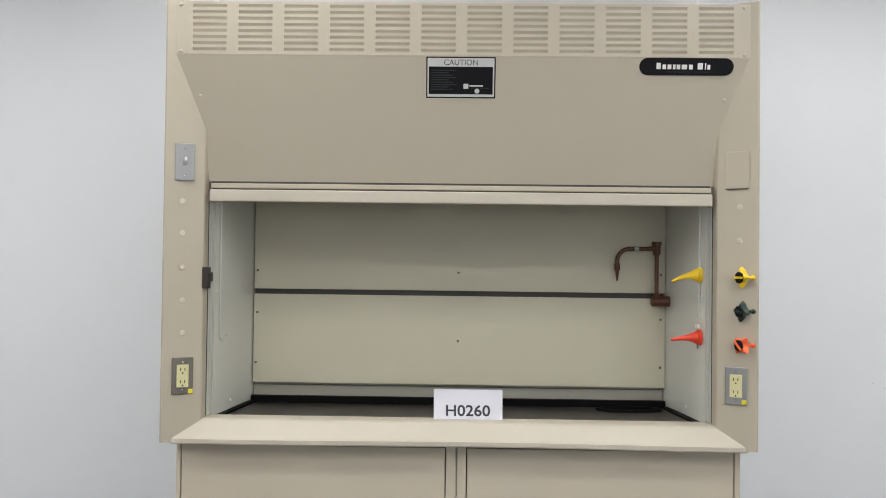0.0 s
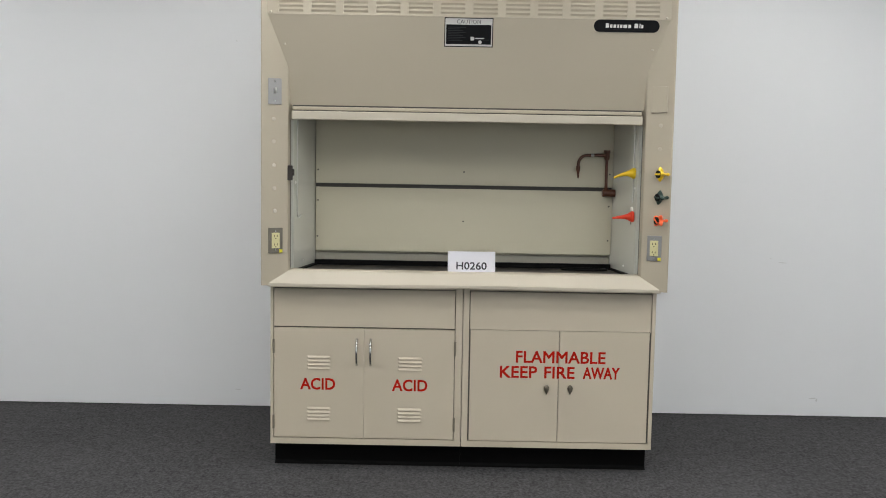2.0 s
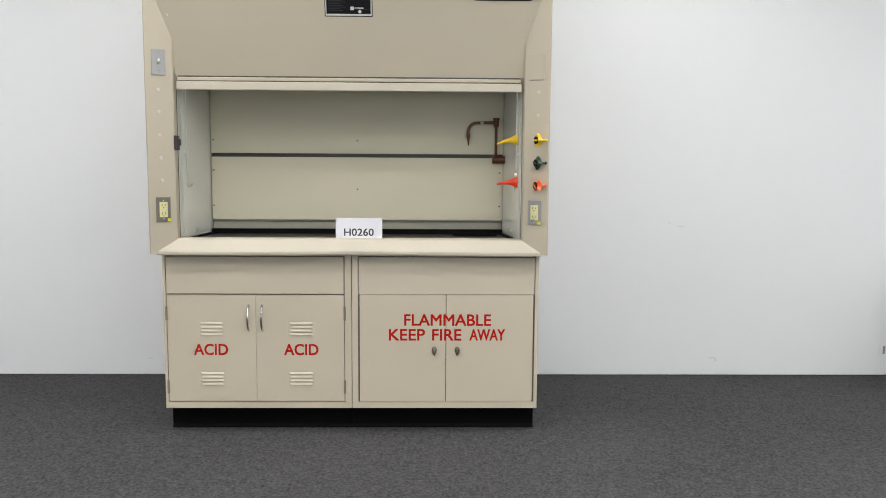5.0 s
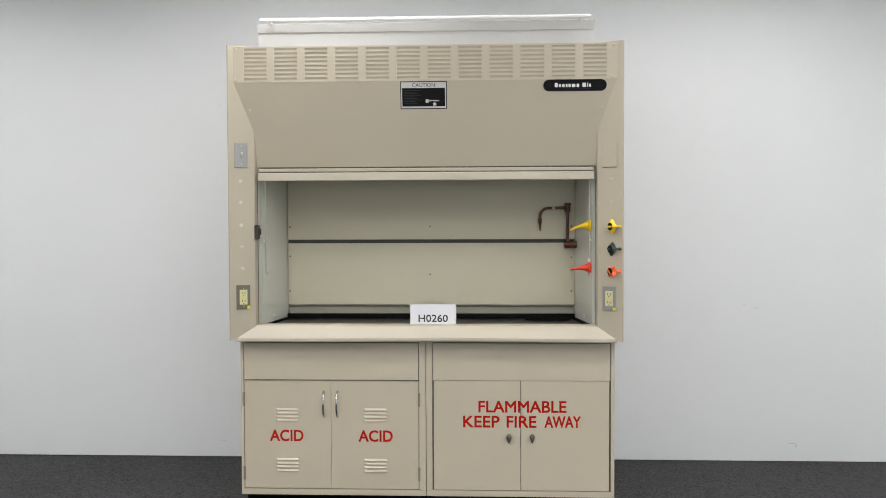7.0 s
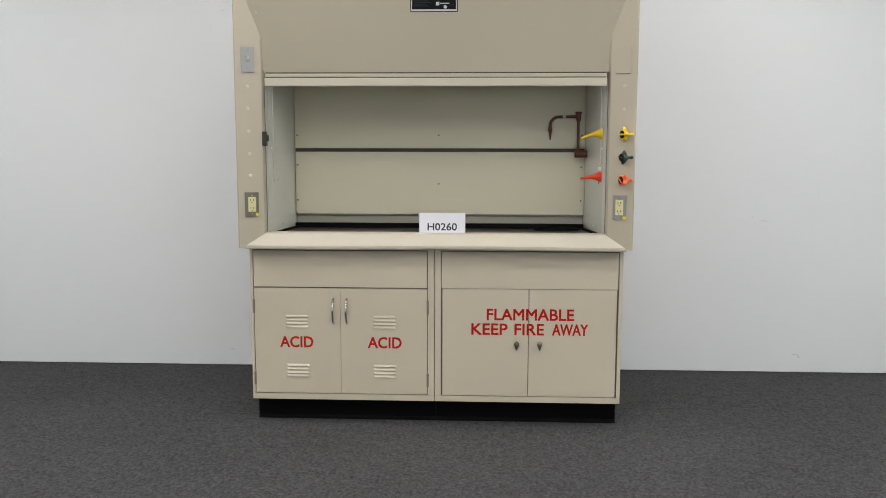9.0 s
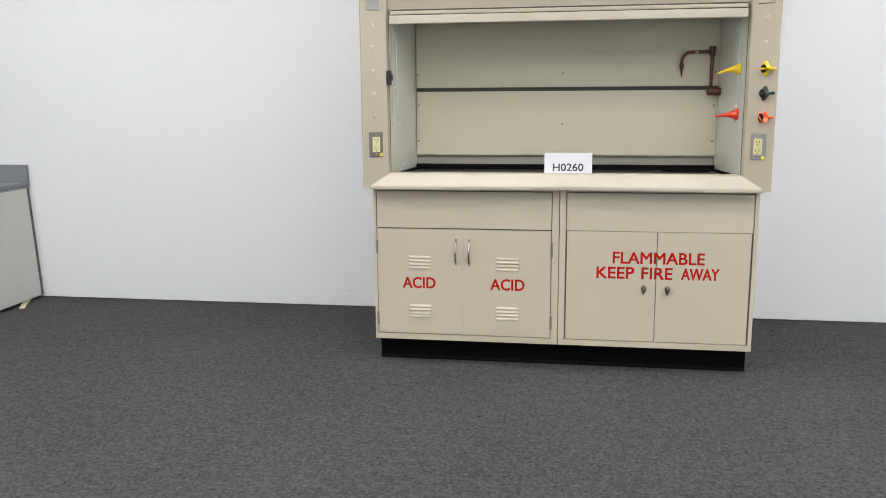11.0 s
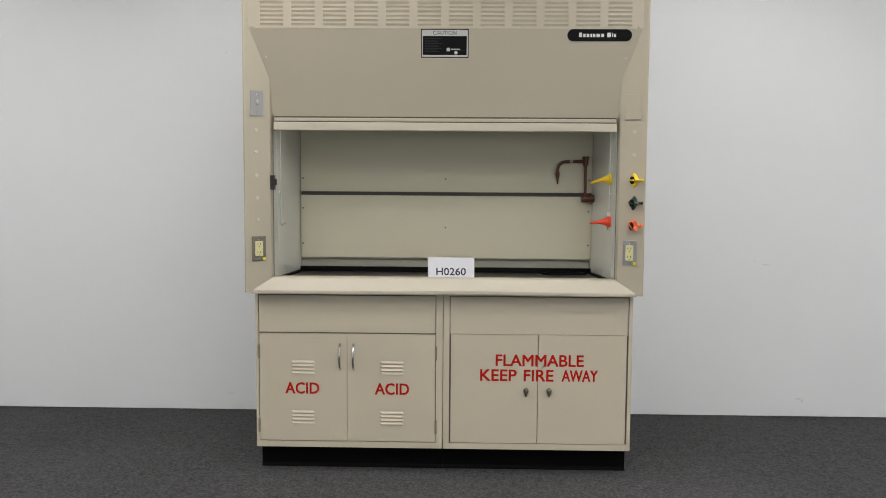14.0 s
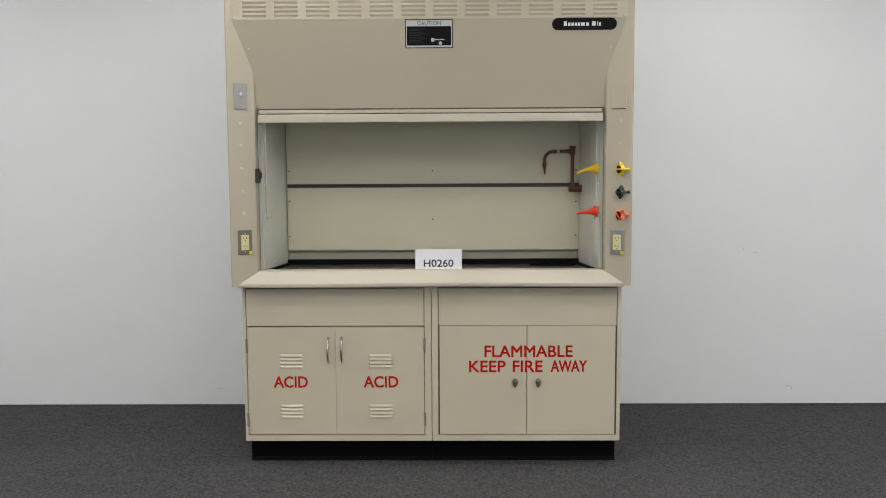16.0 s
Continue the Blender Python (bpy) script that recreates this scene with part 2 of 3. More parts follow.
# ---- room ----
WALL_Y = 1.128
bm = bmesh.new()
block(bm, -6.2, 6.2, -5.6, WALL_Y + 0.2, -0.1, 0.0)
tagged(part("floor", bm, CARPET), "dark grey flecked loop-pile carpet floor", "carpet", kind="structure")
for name, b in (("wall_north", (-6.2, 6.2, WALL_Y, WALL_Y + 0.15, 0.007, 3.0)), ("wall_west", (-6.2, -6.0, -5.4, WALL_Y, 0, 3.0)), ("wall_east", (6.0, 6.2, -5.4, WALL_Y, 0, 3.0))):
    tagged(boxpart(name, WALL, None, *b), "plain white painted wall with faint scuffs", "wall", kind="structure")
bm = bmesh.new()
for b in ((-6.2, 6.2, 0, 0.85), (-6.2, 6.2, 2.35, 3.0), (-6.2, -0.9, 0.85, 2.35), (4.1, 6.2, 0.85, 2.35)):
    block(bm, b[0], b[1], -5.6, -5.4, b[2], b[3])
tagged(part("wall_south", bm, WALL), "plain white painted wall with a wide window", "wall", kind="structure")
window = thing("window_1", "wide white-framed window behind the room", "window", kind="structure")
bm = bmesh.new()
for b in ((-0.9, 4.1, 0.85, 0.90), (-0.9, 4.1, 2.30, 2.35), (-0.9, -0.85, 0.90, 2.30), (4.05, 4.1, 0.90, 2.30), (0.74, 0.79, 0.90, 2.30), (2.41, 2.46, 0.90, 2.30)):
    block(bm, b[0], b[1], -5.54, -5.47, b[2], b[3])
part("window_frame", bm, WHITE, window)
tagged(boxpart("ceiling", CEILING, None, -6.2, 6.2, -5.6, WALL_Y + 0.15, 3.0, 3.1), "pale ceiling above the room", "ceiling", kind="structure")


def troffer(x, y):
    t = thing("ceiling_light", "lit rectangular ceiling light with white frame", "ceiling light", "ceiling lights", at=(x, y, 3.0))
    bm = bmesh.new()
    for b in ((-0.62, 0.62, -0.32, -0.29), (-0.62, 0.62, 0.29, 0.32), (-0.62, -0.59, -0.29, 0.29), (0.59, 0.62, -0.29, 0.29)):
        block(bm, *b, -0.02, -0.001)
    part("frame", bm, WHITE, t)
    boxpart("diffuser", DIFFUSER, t, -0.589, 0.589, -0.289, 0.289, -0.012, -0.004)
    return t


first = troffer(-3.1, -0.2)
for y, xs in ((-0.2, (-0.7, 1.7, 4.6)), (-1.55, (-3.5, -1.1, 1.3, 3.7)), (-2.9, (-3.5, -1.1, 1.3, 3.7)), (-4.25, (-3.5, -1.1, 1.3, 3.7))):
    for x in xs:
        copy_thing(first, pose(x, y, 3.0))

# ---- fume hood ----
hood = thing("fume_hood", "beige painted steel fume hood on two base cabinets", "fume hood")
W, SLANT = 0.9145, 0.05
for s in (-1, 1):
    bm = bmesh.new()
    plan = [(s * W, 0.002), (s * (W - 0.006), 0.0), (s * 0.804, SLANT), (s * 0.801, SLANT + 0.004), (s * 0.790, 0.128), (s * W, 0.128)]
    prism(bm, plan, 0.871, 2.246, bevel=0.0015)
    part("corner_post", bm, BEIGE, hood)
    boxpart("side_panel", BEIGE, hood, min(s * W, s * (W - 0.02)), max(s * W, s * (W - 0.02)), 0.1285, 0.86, 0.871, 2.246)
    bm = bmesh.new()
    prism(bm, [(s * 0.789, 0.129), (s * 0.744, 0.475), (s * 0.744, 0.53), (s * 0.80, 0.53), (s * 0.80, 0.129)], 0.925, 1.95)
    part("side_liner", bm, GLOSS, hood, "glossy white interior side panel")
    # sash track let into the inner side of the post; the groove's shade is painted dark
    for mat, ya, yb, proud, name in ((SLOT_SHADE, 0.080, 0.085, 0.0008, "track_groove"), (PALE, 0.0855, 0.0925, 0.0030, "track_strip"), (PALE, 0.1005, 0.122, 0.0018, "track_channel")):
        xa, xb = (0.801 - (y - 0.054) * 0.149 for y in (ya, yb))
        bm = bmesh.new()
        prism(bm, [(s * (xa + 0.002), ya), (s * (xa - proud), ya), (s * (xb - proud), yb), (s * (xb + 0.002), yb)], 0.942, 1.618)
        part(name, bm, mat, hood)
    # screws on the liner
    for yy, zz in ((0.15, 1.335), (0.27, 0.962)):
        xx = 0.789 - (yy - 0.129) * 0.13
        bm = bmesh.new()
        tube(bm, [(s * (xx + 0.002), yy, zz), (s * (xx - 0.004), yy, zz)], [0.006, 0.0045], 10)
        part("screw", bm, WHITE, hood)

boxpart("back_panel", BEIGE, hood, -0.894, 0.894, 0.84, 0.86, 0.871, 2.246)
boxpart("roof_panel", BEIGE, hood, -0.894, 0.894, 0.13, 0.84, 2.20, 2.215)
boxpart("interior_ceiling", LINER, hood, -0.80, 0.80, 0.13, 0.53, 1.95, 1.962)
boxpart("rear_liner", LINER, hood, -0.744, 0.744, 0.512, 0.53, 0.93, 1.949)
boxpart("baffle", LINER, hood, -0.741, 0.7435, 0.464, 0.472, 1.334, 1.90, bevel=0.001, label="grey-white upper baffle panel")
boxpart("baffle", LINER, hood, -0.741, 0.7435, 0.464, 0.472, 0.996, 1.315, bevel=0.001, label="grey-white lower baffle panel")
# the slot's shade is in this channel's dark colour
boxpart("slot_channel", SLOT_SHADE, hood, -0.741, 0.741, 0.480, 0.490, 1.30, 1.35, label="slot between the baffles with its shade painted dark")
# set back under the baffle, its shade put into the colour
boxpart("baffle_foot", FOOT, hood, -0.741, 0.741, 0.486, 0.498, 0.94, 0.984)
for x, z in ((-0.729, 1.40), (-0.729, 1.248), (-0.731, 1.067), (0, 1.40), (0, 1.153), (0.727, 1.40), (0.727, 1.24), (0.727, 1.068)):
    bm = bmesh.new()
    tube(bm, [(x, 0.465, z), (x, 0.460, z), (x, 0.459, z)], [0.0048, 0.0042, 0.0025], 10)
    part("screw", bm, DARK_STEEL, hood)

# vent grille across the top: a slotted sheet with a slanting louvre in every slot
bm = bmesh.new()
block(bm, -0.890, 0.890, 0.0188, 0.030, 2.074, 2.238)
PITCH, SLOT_H, SLOT_W, TOP_Z = 0.0193, 0.0100, 0.107, 2.2250
columns = [-0.783 + c * 0.14235 for c in range(12)]
edges = [-0.890] + [e for x in columns for e in (x - SLOT_W / 2, x + SLOT_W / 2)] + [0.890]
for a, b in zip(edges[0::2], edges[1::2]):
    block(bm, a, b, 0.010, 0.0188, 2.074, 2.238)
for x in columns:
    zs = [2.238] + [e for r in range(8) for e in (TOP_Z - r * PITCH + SLOT_H / 2, TOP_Z - r * PITCH - SLOT_H / 2)] + [2.074]
    for z1, z0 in zip(zs[0::2], zs[1::2]):
        block(bm, x - SLOT_W / 2, x + SLOT_W / 2, 0.010, 0.0188, z0, z1)
vent = part("vent_panel", bm, BEIGE, hood, "slotted beige ventilation panel")
bm = bmesh.new()
h, w = SLOT_H / 2 - 0.0002, SLOT_W / 2 - 0.0002
sweep(bm, [[(x, 0.0103, h), (x, 0.0138, -h), (x, 0.0186, -h), (x, 0.0186, h)] for x in (-w, w)])
slat = part("louvre", bm, BEIGE, vent, "slanting ventilation louvre")
for x in columns:
    for r in range(8):
        m = pose(x, 0, TOP_Z - r * PITCH)
        if x == columns[0] and r == 0:
            slat.matrix_basis = m
        else:
            same_mesh(slat, m)

# sloped panel under the grille
bm = bmesh.new()
prof = [(2.0738, 0.011, 0.893), (1.862, 0.0485, 0.810), (1.684, 0.080, 0.796)]
front = [[bm.verts.new((s * x, y, z)) for s in (-1, 1)] for z, y, x in prof]
rear = [[bm.verts.new((s * x, y + 0.012, z)) for s in (-1, 1)] for z, y, x in prof]
for g in (front, rear):
    for a, b in zip(g, g[1:]):
        bm.faces.new((a[0], a[1], b[1], b[0]))
for i in (0, 1):
    for a, b in ((0, 1), (1, 2)):
        bm.faces.new((front[a][i], front[b][i], rear[b][i], rear[a][i]))
for j in (0, 2):
    bm.faces.new((front[j][0], front[j][1], rear[j][1], rear[j][0]))
part("front_panel", bm, BEIGE, hood, "sloping beige upper front panel")
for x, z in ((-0.815, 1.948), (0.815, 1.948), (-0.872, 2.083), (0.868, 2.083), (-0.872, 2.228), (0.868, 2.228)):
    y = 0.009 if z > 2.074 else 0.011 + (2.0738 - z) * 0.177
    bm = bmesh.new()
    tube(bm, [(x, y + 0.002, z), (x, y - 0.003, z), (x, y - 0.004, z)], [0.0055, 0.0045, 0.0025], 10)
    part("screw", bm, CREAM, hood)

# raised sash
sash = boxpart("sash", CREAM, hood, -0.787, 0.787, 0.050, 0.074, 1.619, 1.657, bevel=0.004, label="raised sash with a beige pull bar")
boxpart("pull_bar", BEIGE, sash, -0.785, 0.785, 0.058, 0.076, 1.6615, 1.677, bevel=0.003)
# backing coloured dark for the shade behind the pull bar
boxpart("sash_groove", GAP_SHADE, sash, -0.784, 0.784, 0.066, 0.078, 1.6585, 1.6838)
boxpart("sash_frame", BEIGE, sash, -0.784, 0.784, 0.075, 0.096, 1.640, 1.6555)

# airfoil sill
bm = bmesh.new()
prof = [(0.015, 0.867), (0.013, 0.871), (0.013, 0.883), (0.017, 0.889), (0.050, 0.932), (0.058, 0.937), (0.126, 0.938), (0.126, 0.925), (0.070, 0.924), (0.036, 0.880), (0.030, 0.867)]
left = [bm.verts.new((-(W + 0.003 - min(y, 0.051) * 2.2), y, z)) for y, z in prof]
right = [bm.verts.new((W + 0.003 - min(y, 0.051) * 2.2, y, z)) for y, z in prof]
bm.faces.new(left)
bm.faces.new(right[::-1])
for i in range(len(prof)):
    j = (i + 1) % len(prof)
    bm.faces.new((left[i], left[j], right[j], right[i]))
bmesh.ops.subdivide_edges(bm, edges=[e for e in bm.edges if abs(e.verts[0].co.x - e.verts[1].co.x) > 1], cuts=40, use_grid_fill=True)
for v in bm.verts:
    if v.co.y < 0.04:
        v.co.z += 0.0022 * math.sin(v.co.x * 4.0 + 1.0)
part("airfoil_sill", bm, CREAM, hood, "cream airfoil sill with a slightly wavy front edge")

# black work surface with a raised rim
worktop = thing("work_surface", "black epoxy work surface inside the fume hood", "worktop")
boxpart("slab", BLACK_TOP, worktop, -0.79, 0.79, 0.127, 0.485, 0.893, 0.926)
bm = bmesh.new()
block(bm, -0.742, 0.742, 0.440, 0.4635, 0.9261, 0.951, bevel=0.003)
part("rim", bm, RIM, worktop, "black raised rim")
for s in (-1, 1):
    bm = bmesh.new()
    prism(bm, [(s * 0.786, 0.135), (s * 0.750, 0.44), (s * 0.727, 0.44), (s * 0.765, 0.135)], 0.9261, 0.933)
    part("rim", bm, RIM, worktop, "black raised rim")


# ---- fittings on the posts ----
def on_post(s, x, z, off=0.0):
    """A frame on the slanted post face: local -y points out of the face."""
    y = (W - abs(x)) * SLANT / (W - 0.006 - 0.804) * 0.95
    turn = s * math.degrees(math.atan2(SLANT, W - 0.810))
    return pose(x, y, z, 0, 0, -turn) @ pose(0, -off, 0)


def plate(name, label, category, s, x, z, w, h, group="", mat=None):
    t = thing(name, label, category, group)
    t.matrix_basis = on_post(s, x, z, 0.0015)
    boxpart("cover_plate", mat or STEEL, t, -w / 2, w / 2, -0.006, 0, -h / 2, h / 2, bevel=0.002)
    for dz in (-0.042, 0.042):
        bm = bmesh.new()
        tube(bm, [(0, -0.005, dz), (0, -0.0075, dz)], [0.004, 0.003], 10)
        part("screw", bm, CHROME, t)
    return t


switch = plate("light_switch", "toggle light switch with a brushed steel plate", "light switch", -1, -0.858, 1.738, 0.060, 0.115, "", DULL_STEEL)
bm = bmesh.new()
sweep(bm, [[(x * q, y, z * q + dz) for x, z in ((-0.005, -0.008), (0.005, -0.008), (0.005, 0.008), (-0.005, 0.008))] for y, q, dz in ((-0.005, 1.2, 0), (-0.014, 1.0, 0.004), (-0.022, 0.7, 0.009))])
part("toggle", bm, WHITE, switch)
blank = thing("blank_plate", "beige painted blank cover plate", "cover plate")
blank.matrix_basis = on_post(1, 0.855, 1.730, 0.0015)
boxpart("cover_plate", BEIGE, blank, -0.035, 0.035, -0.006, 0, -0.057, 0.057, bevel=0.002)
# dark strip drawn as the plate's shadow along its lower edge
boxpart("painted_shadow", GAP_SHADE, blank, -0.033, 0.033, -0.003, 0, -0.059, -0.0572)
for s, x in ((-1, -0.855), (1, 0.855)):
    o = plate("power_outlet", f"ivory duplex power outlet with a {'brown' if s < 0 else 'grey'} metal plate", "power outlet", s, x, 1.074 if s < 0 else 1.068, 0.064, 0.114, "power outlets", BRONZE if s < 0 else DULL_STEEL)
    body = boxpart("receptacle", IVORY, o, -0.018, 0.018, -0.010, -0.005, -0.035, 0.035, bevel=0.002, label="ivory plastic receptacle")
    for dz in (-0.019, 0.019):
        for dx in (-0.0065, 0.0065):
            boxpart("slot", BLACK, body, dx - 0.0012, dx + 0.0012, -0.0105, -0.0098, dz - 0.003, dz + 0.006)
        bm = bmesh.new()
        tube(bm, [(0, -0.0098, dz - 0.010), (0, -0.0105, dz - 0.010)], [0.0026, 0.0026], 8)
        part("ground_hole", bm, BLACK, body)
    boxpart("sticker", STICKER, o, 0.017, 0.031, -0.0068, -0.006, -0.055, -0.041, label="small yellow sticker")

plug = thing("hole_plug", "round white plastic hole plug", "hole plug", "hole plugs")
bm = bmesh.new()
tube(bm, [(0, 0.002, 0), (0, -0.002, 0), (0, -0.0035, 0)], [0.0095, 0.009, 0.006], 14)
part("cap", bm, PLUG, plug)
plug.matrix_basis = on_post(-1, -0.862, 1.616)
for x, z in ((-0.862, 1.517), (-0.861, 1.411), (-0.859, 1.308), (-0.857, 1.207)):
    copy_thing(plug, on_post(-1, x, z))
beige_plug = thing("hole_plug", "beige plastic hole plug on the post", "hole plug", "hole plugs")
bm = bmesh.new()
tube(bm, [(0, 0.002, 0), (0, -0.002, 0), (0, -0.003, 0)], [0.0095, 0.009, 0.006], 14)
part("cap", bm, CREAM, beige_plug)
beige_plug.matrix_basis = on_post(1, 0.862, 1.616)
copy_thing(beige_plug, on_post(1, 0.862, 1.512))


def knob(name, label, mat, z, turn):
    """A star handle on a thin stem that leans inwards from the post, with a dark index disc on its front."""
    t = thing(name, label, "valve knob", "valve knobs")
    t.matrix_basis = on_post(1, 0.898, z, 0.0) @ pose(0, 0, 0, 0, 0, -44) @ pose(0, 0, 0, 0, turn, 0)
    bm = bmesh.new()
    tube(bm, [(0, 0.006, 0), (0, -0.003, 0), (0, -0.005, 0), (0, -0.014, 0), (0, -0.030, 0)], [0.008, 0.008, 0.005, 0.005, 0.010], 18)
    part("stem", bm, mat, t, smooth=True)
    bm = bmesh.new()
    n = 48
    rings = []
    for y, q, reach in ((-0.024, 0.70, 0.15), (-0.031, 0.90, 0.75), (-0.038, 1.0, 1.0), (-0.045, 1.0, 0.95), (-0.050, 0.92, 0.70)):
        ring = []
        for i in range(n):
            a = 2 * math.pi * i / n
            lobe = (0.5 + 0.5 * math.cos(4 * a)) ** 2.6
            r = (0.0155 + 0.0175 * lobe * reach) * q
            ring.append((r * math.sin(a), y, r * math.cos(a)))
        rings.append(ring)
    sweep(bm, rings)
    part("star_handle", bm, mat, t, smooth=True)
    bm = bmesh.new()
    tube(bm, [(0, -0.049, 0), (0, -0.054, 0), (0, -0.0555, 0)], [0.0175, 0.0175, 0.0155], 24)
    part("index_disc", bm, BLACK, t, "black round index disc")
    bm = bmesh.new()
    block(bm, -0.0185, 0.0185, -0.0575, -0.0535, -0.0036, 0.0036, bevel=0.001)
    part("pointer", bm, mat, t)
    return t


knob("valve_knob", "bright yellow four-pronged plastic valve knob", YELLOW, 1.400, 0)
knob("valve_knob", "dark green four-pronged plastic valve knob", GREEN, 1.297, 10)
knob("valve_knob", "orange four-pronged plastic valve knob", ORANGE, 1.194, 40)

latch = thing("sash_catch", "black plastic sash catch on the post edge", "catch")
bm = bmesh.new()
block(bm, -0.804, -0.784, 0.044, 0.074, 1.345, 1.412, bevel=0.003)
part("catch_body", bm, CATCH, latch)
bm = bmesh.new()
block(bm, -0.785, -0.776, 0.048, 0.070, 1.366, 1.396, bevel=0.003)
part("catch_lever", bm, CATCH, latch)


# ---- fittings inside ----
def nozzle(label, mat, z, drop, y):
    t = thing("hose_nozzle", label, "nozzle", "hose nozzles", at=(0.777, y, z))
    bm = bmesh.new()
    tube(bm, [(0.008, 0, 0), (-0.002, 0, 0), (-0.006, 0, 0)], [0.0255, 0.0255, 0.021], 20)
    part("flange", bm, mat, t, smooth=True)
    bm = bmesh.new()
    pts, rad = [], []
    for i in range(13):
        u = i / 12
        pts.append((-0.005 - 0.085 * u, -0.012 * u, -drop * u * u))
        rad.append((0.0042 + 0.0075 * (1 - u) + 0.010 * (1 - u) ** 5) * (1.0 + (0.10 if i % 2 else 0.0)))
    tube(bm, pts, rad)
    part("barbed_spout", bm, mat, t, smooth=True)
    return t


nozzle("yellow plastic hose nozzle on the side liner", YELLOW, 1.404, 0.022, 0.165)
red = nozzle("red plastic hose nozzle on the side liner", SCARLET, 1.203, 0.008, 0.165)
boxpart("stop_pin", DARK_STEEL, red, -0.004, -0.001, -0.002, 0.002, -0.036, -0.018)

faucet = thing("gooseneck_faucet", "brown-red coated gooseneck faucet on the side liner", "faucet")
bm = bmesh.new()
tube(bm, [(0.749, 0.43, 1.307), (0.745, 0.43, 1.307), (0.690, 0.43, 1.307), (0.686, 0.43, 1.307)], [0.019, 0.0185, 0.0185, 0.016], 18)
part("base", bm, COPPER, faucet, smooth=True)
bm = bmesh.new()
tube(bm, [(0.704, 0.43, 1.315), (0.704, 0.43, 1.332), (0.704, 0.43, 1.336), (0.704, 0.43, 1.476)], [0.012, 0.011, 0.0075, 0.0075], 14)
part("riser", bm, COPPER, faucet, smooth=True)
bm = bmesh.new()
tube(bm, [(0.704, 0.43, 1.470), (0.704, 0.43, 1.478), (0.704, 0.43, 1.505), (0.704, 0.43, 1.507), (0.704, 0.43, 1.518)], [0.010, 0.0135, 0.0135, 0.017, 0.017], 16)
part("swivel", bm, COPPER, faucet, smooth=True)
bm = bmesh.new()
path = [(0.695, 0.43, 1.494), (0.66, 0.43, 1.493)] + [(0.606 - 0.042 * math.sin(a), 0.43, 1.449 + 0.043 * math.cos(a)) for a in [i * math.pi / 16 for i in range(9)]] + [(0.5635, 0.43, 1.436)]
tube(bm, path, [0.009, 0.0075] + [0.0075] * 10, 12)
part("neck", bm, COPPER, faucet, smooth=True)
bm = bmesh.new()
tube(bm, [(0.5635, 0.43, 1.440), (0.5635, 0.43, 1.436), (0.5637, 0.43, 1.420), (0.564, 0.43, 1.412), (0.5645, 0.43, 1.378)], [0.009, 0.0105, 0.0105, 0.007, 0.003], 12)
part("serrated_tip", bm, COPPER, faucet, smooth=True)
bm = bmesh.new()
tube(bm, [(0.640, 0.43, 1.493), (0.624, 0.43, 1.493)], [0.0082, 0.0082], 12)
part("worn_band", bm, STEEL, faucet, "worn bare metal band")

# thin cords that hang down the side liners
for s, z0, curl in ((-1, 1.172, True), (1, 1.245, False)):
    rod = thing("liner_cord", "thin pale sash cord hanging down the side liner", "cord", "liner cords")
    path = [(s * 0.7795, 0.165, 1.66), (s * 0.7795, 0.165, z0 + 0.02)]
    if curl:
        path += [(s * (0.7795 - 0.13 * dy), 0.165 + dy, z0 + dz) for dy, dz in ((0.004, 0.008), (0.012, 0.001), (0.026, -0.001), (0.042, 0.004), (0.055, 0.012))]
    bm = bmesh.new()
    tube(bm, path, [0.003] * 2 + [0.0024] * (len(path) - 2), 10)
    part("strand", bm, IVORY_CORD, rod, smooth=True)
    if not curl:
        boxpart("clip", WHITE, rod, 0.774, 0.785, 0.168, 0.19, z0 - 0.014, z0 + 0.002, bevel=0.002)

sink = thing("cup_sink", "black oval cup sink set in the work surface", "sink", at=(0.60, 0.385, 0.926))
bm = bmesh.new()
n = 32
sweep(bm, [[(q * 0.115 * math.cos(2 * math.pi * k / n), q * 0.045 * math.sin(2 * math.pi * k / n), z) for k in range(n)] for q, z in ((1.0, 0.0003), (1.0, 0.006), (0.96, 0.009), (0.84, 0.009), (0.78, 0.004), (0.70, 0.001))])
part("basin_rim", bm, RIM, sink, smooth=True)

# ---- signs ----
sign = thing("caution_sign", "black and silver caution label on the sloping panel", "sign")
sign.matrix_basis = pose(0.0, 0.0117, 2.0722, math.degrees(math.atan(0.177)), 0, 0)
boxpart("sign_border", BLACK, sign, -0.108, 0.107, -0.0012, -0.0004, -0.127, -0.001)
boxpart("sign_plate", SILVER_PRINT, sign, -0.104, 0.103, -0.0018, -0.0012, -0.123, -0.005)
boxpart("text_field", BLACK, sign, -0.100, 0.0985, -0.0024, -0.0018, -0.115, -0.031)
lettering("heading", "CAUTION", INK, sign, -0.053, 0.052, -0.0265, -0.0095, -0.0018)
for i in range(9):
    z = -0.044 - i * 0.0072
    boxpart("text_bar", GREY_PRINT, sign, -0.092, -0.014 - 0.012 * ((i * 5) % 3), -0.0029, -0.0024, z, z + 0.003)
boxpart("emblem", SILVER_PRINT, sign, 0.008, 0.023, -0.0029, -0.0024, -0.098, -0.083)
boxpart("text_bar", SILVER_PRINT, sign, 0.026, 0.068, -0.0029, -0.0024, -0.091, -0.087)
boxpart("text_bar", GREY_PRINT, sign, 0.026, 0.090, -0.0029, -0.0024, -0.097, -0.0945)
bm = bmesh.new()
tube(bm, [(0.050, -0.0024, -0.105), (0.050, -0.0029, -0.105)], [0.0075, 0.0075], 16)
part("emblem", bm, SILVER_PRINT, sign)

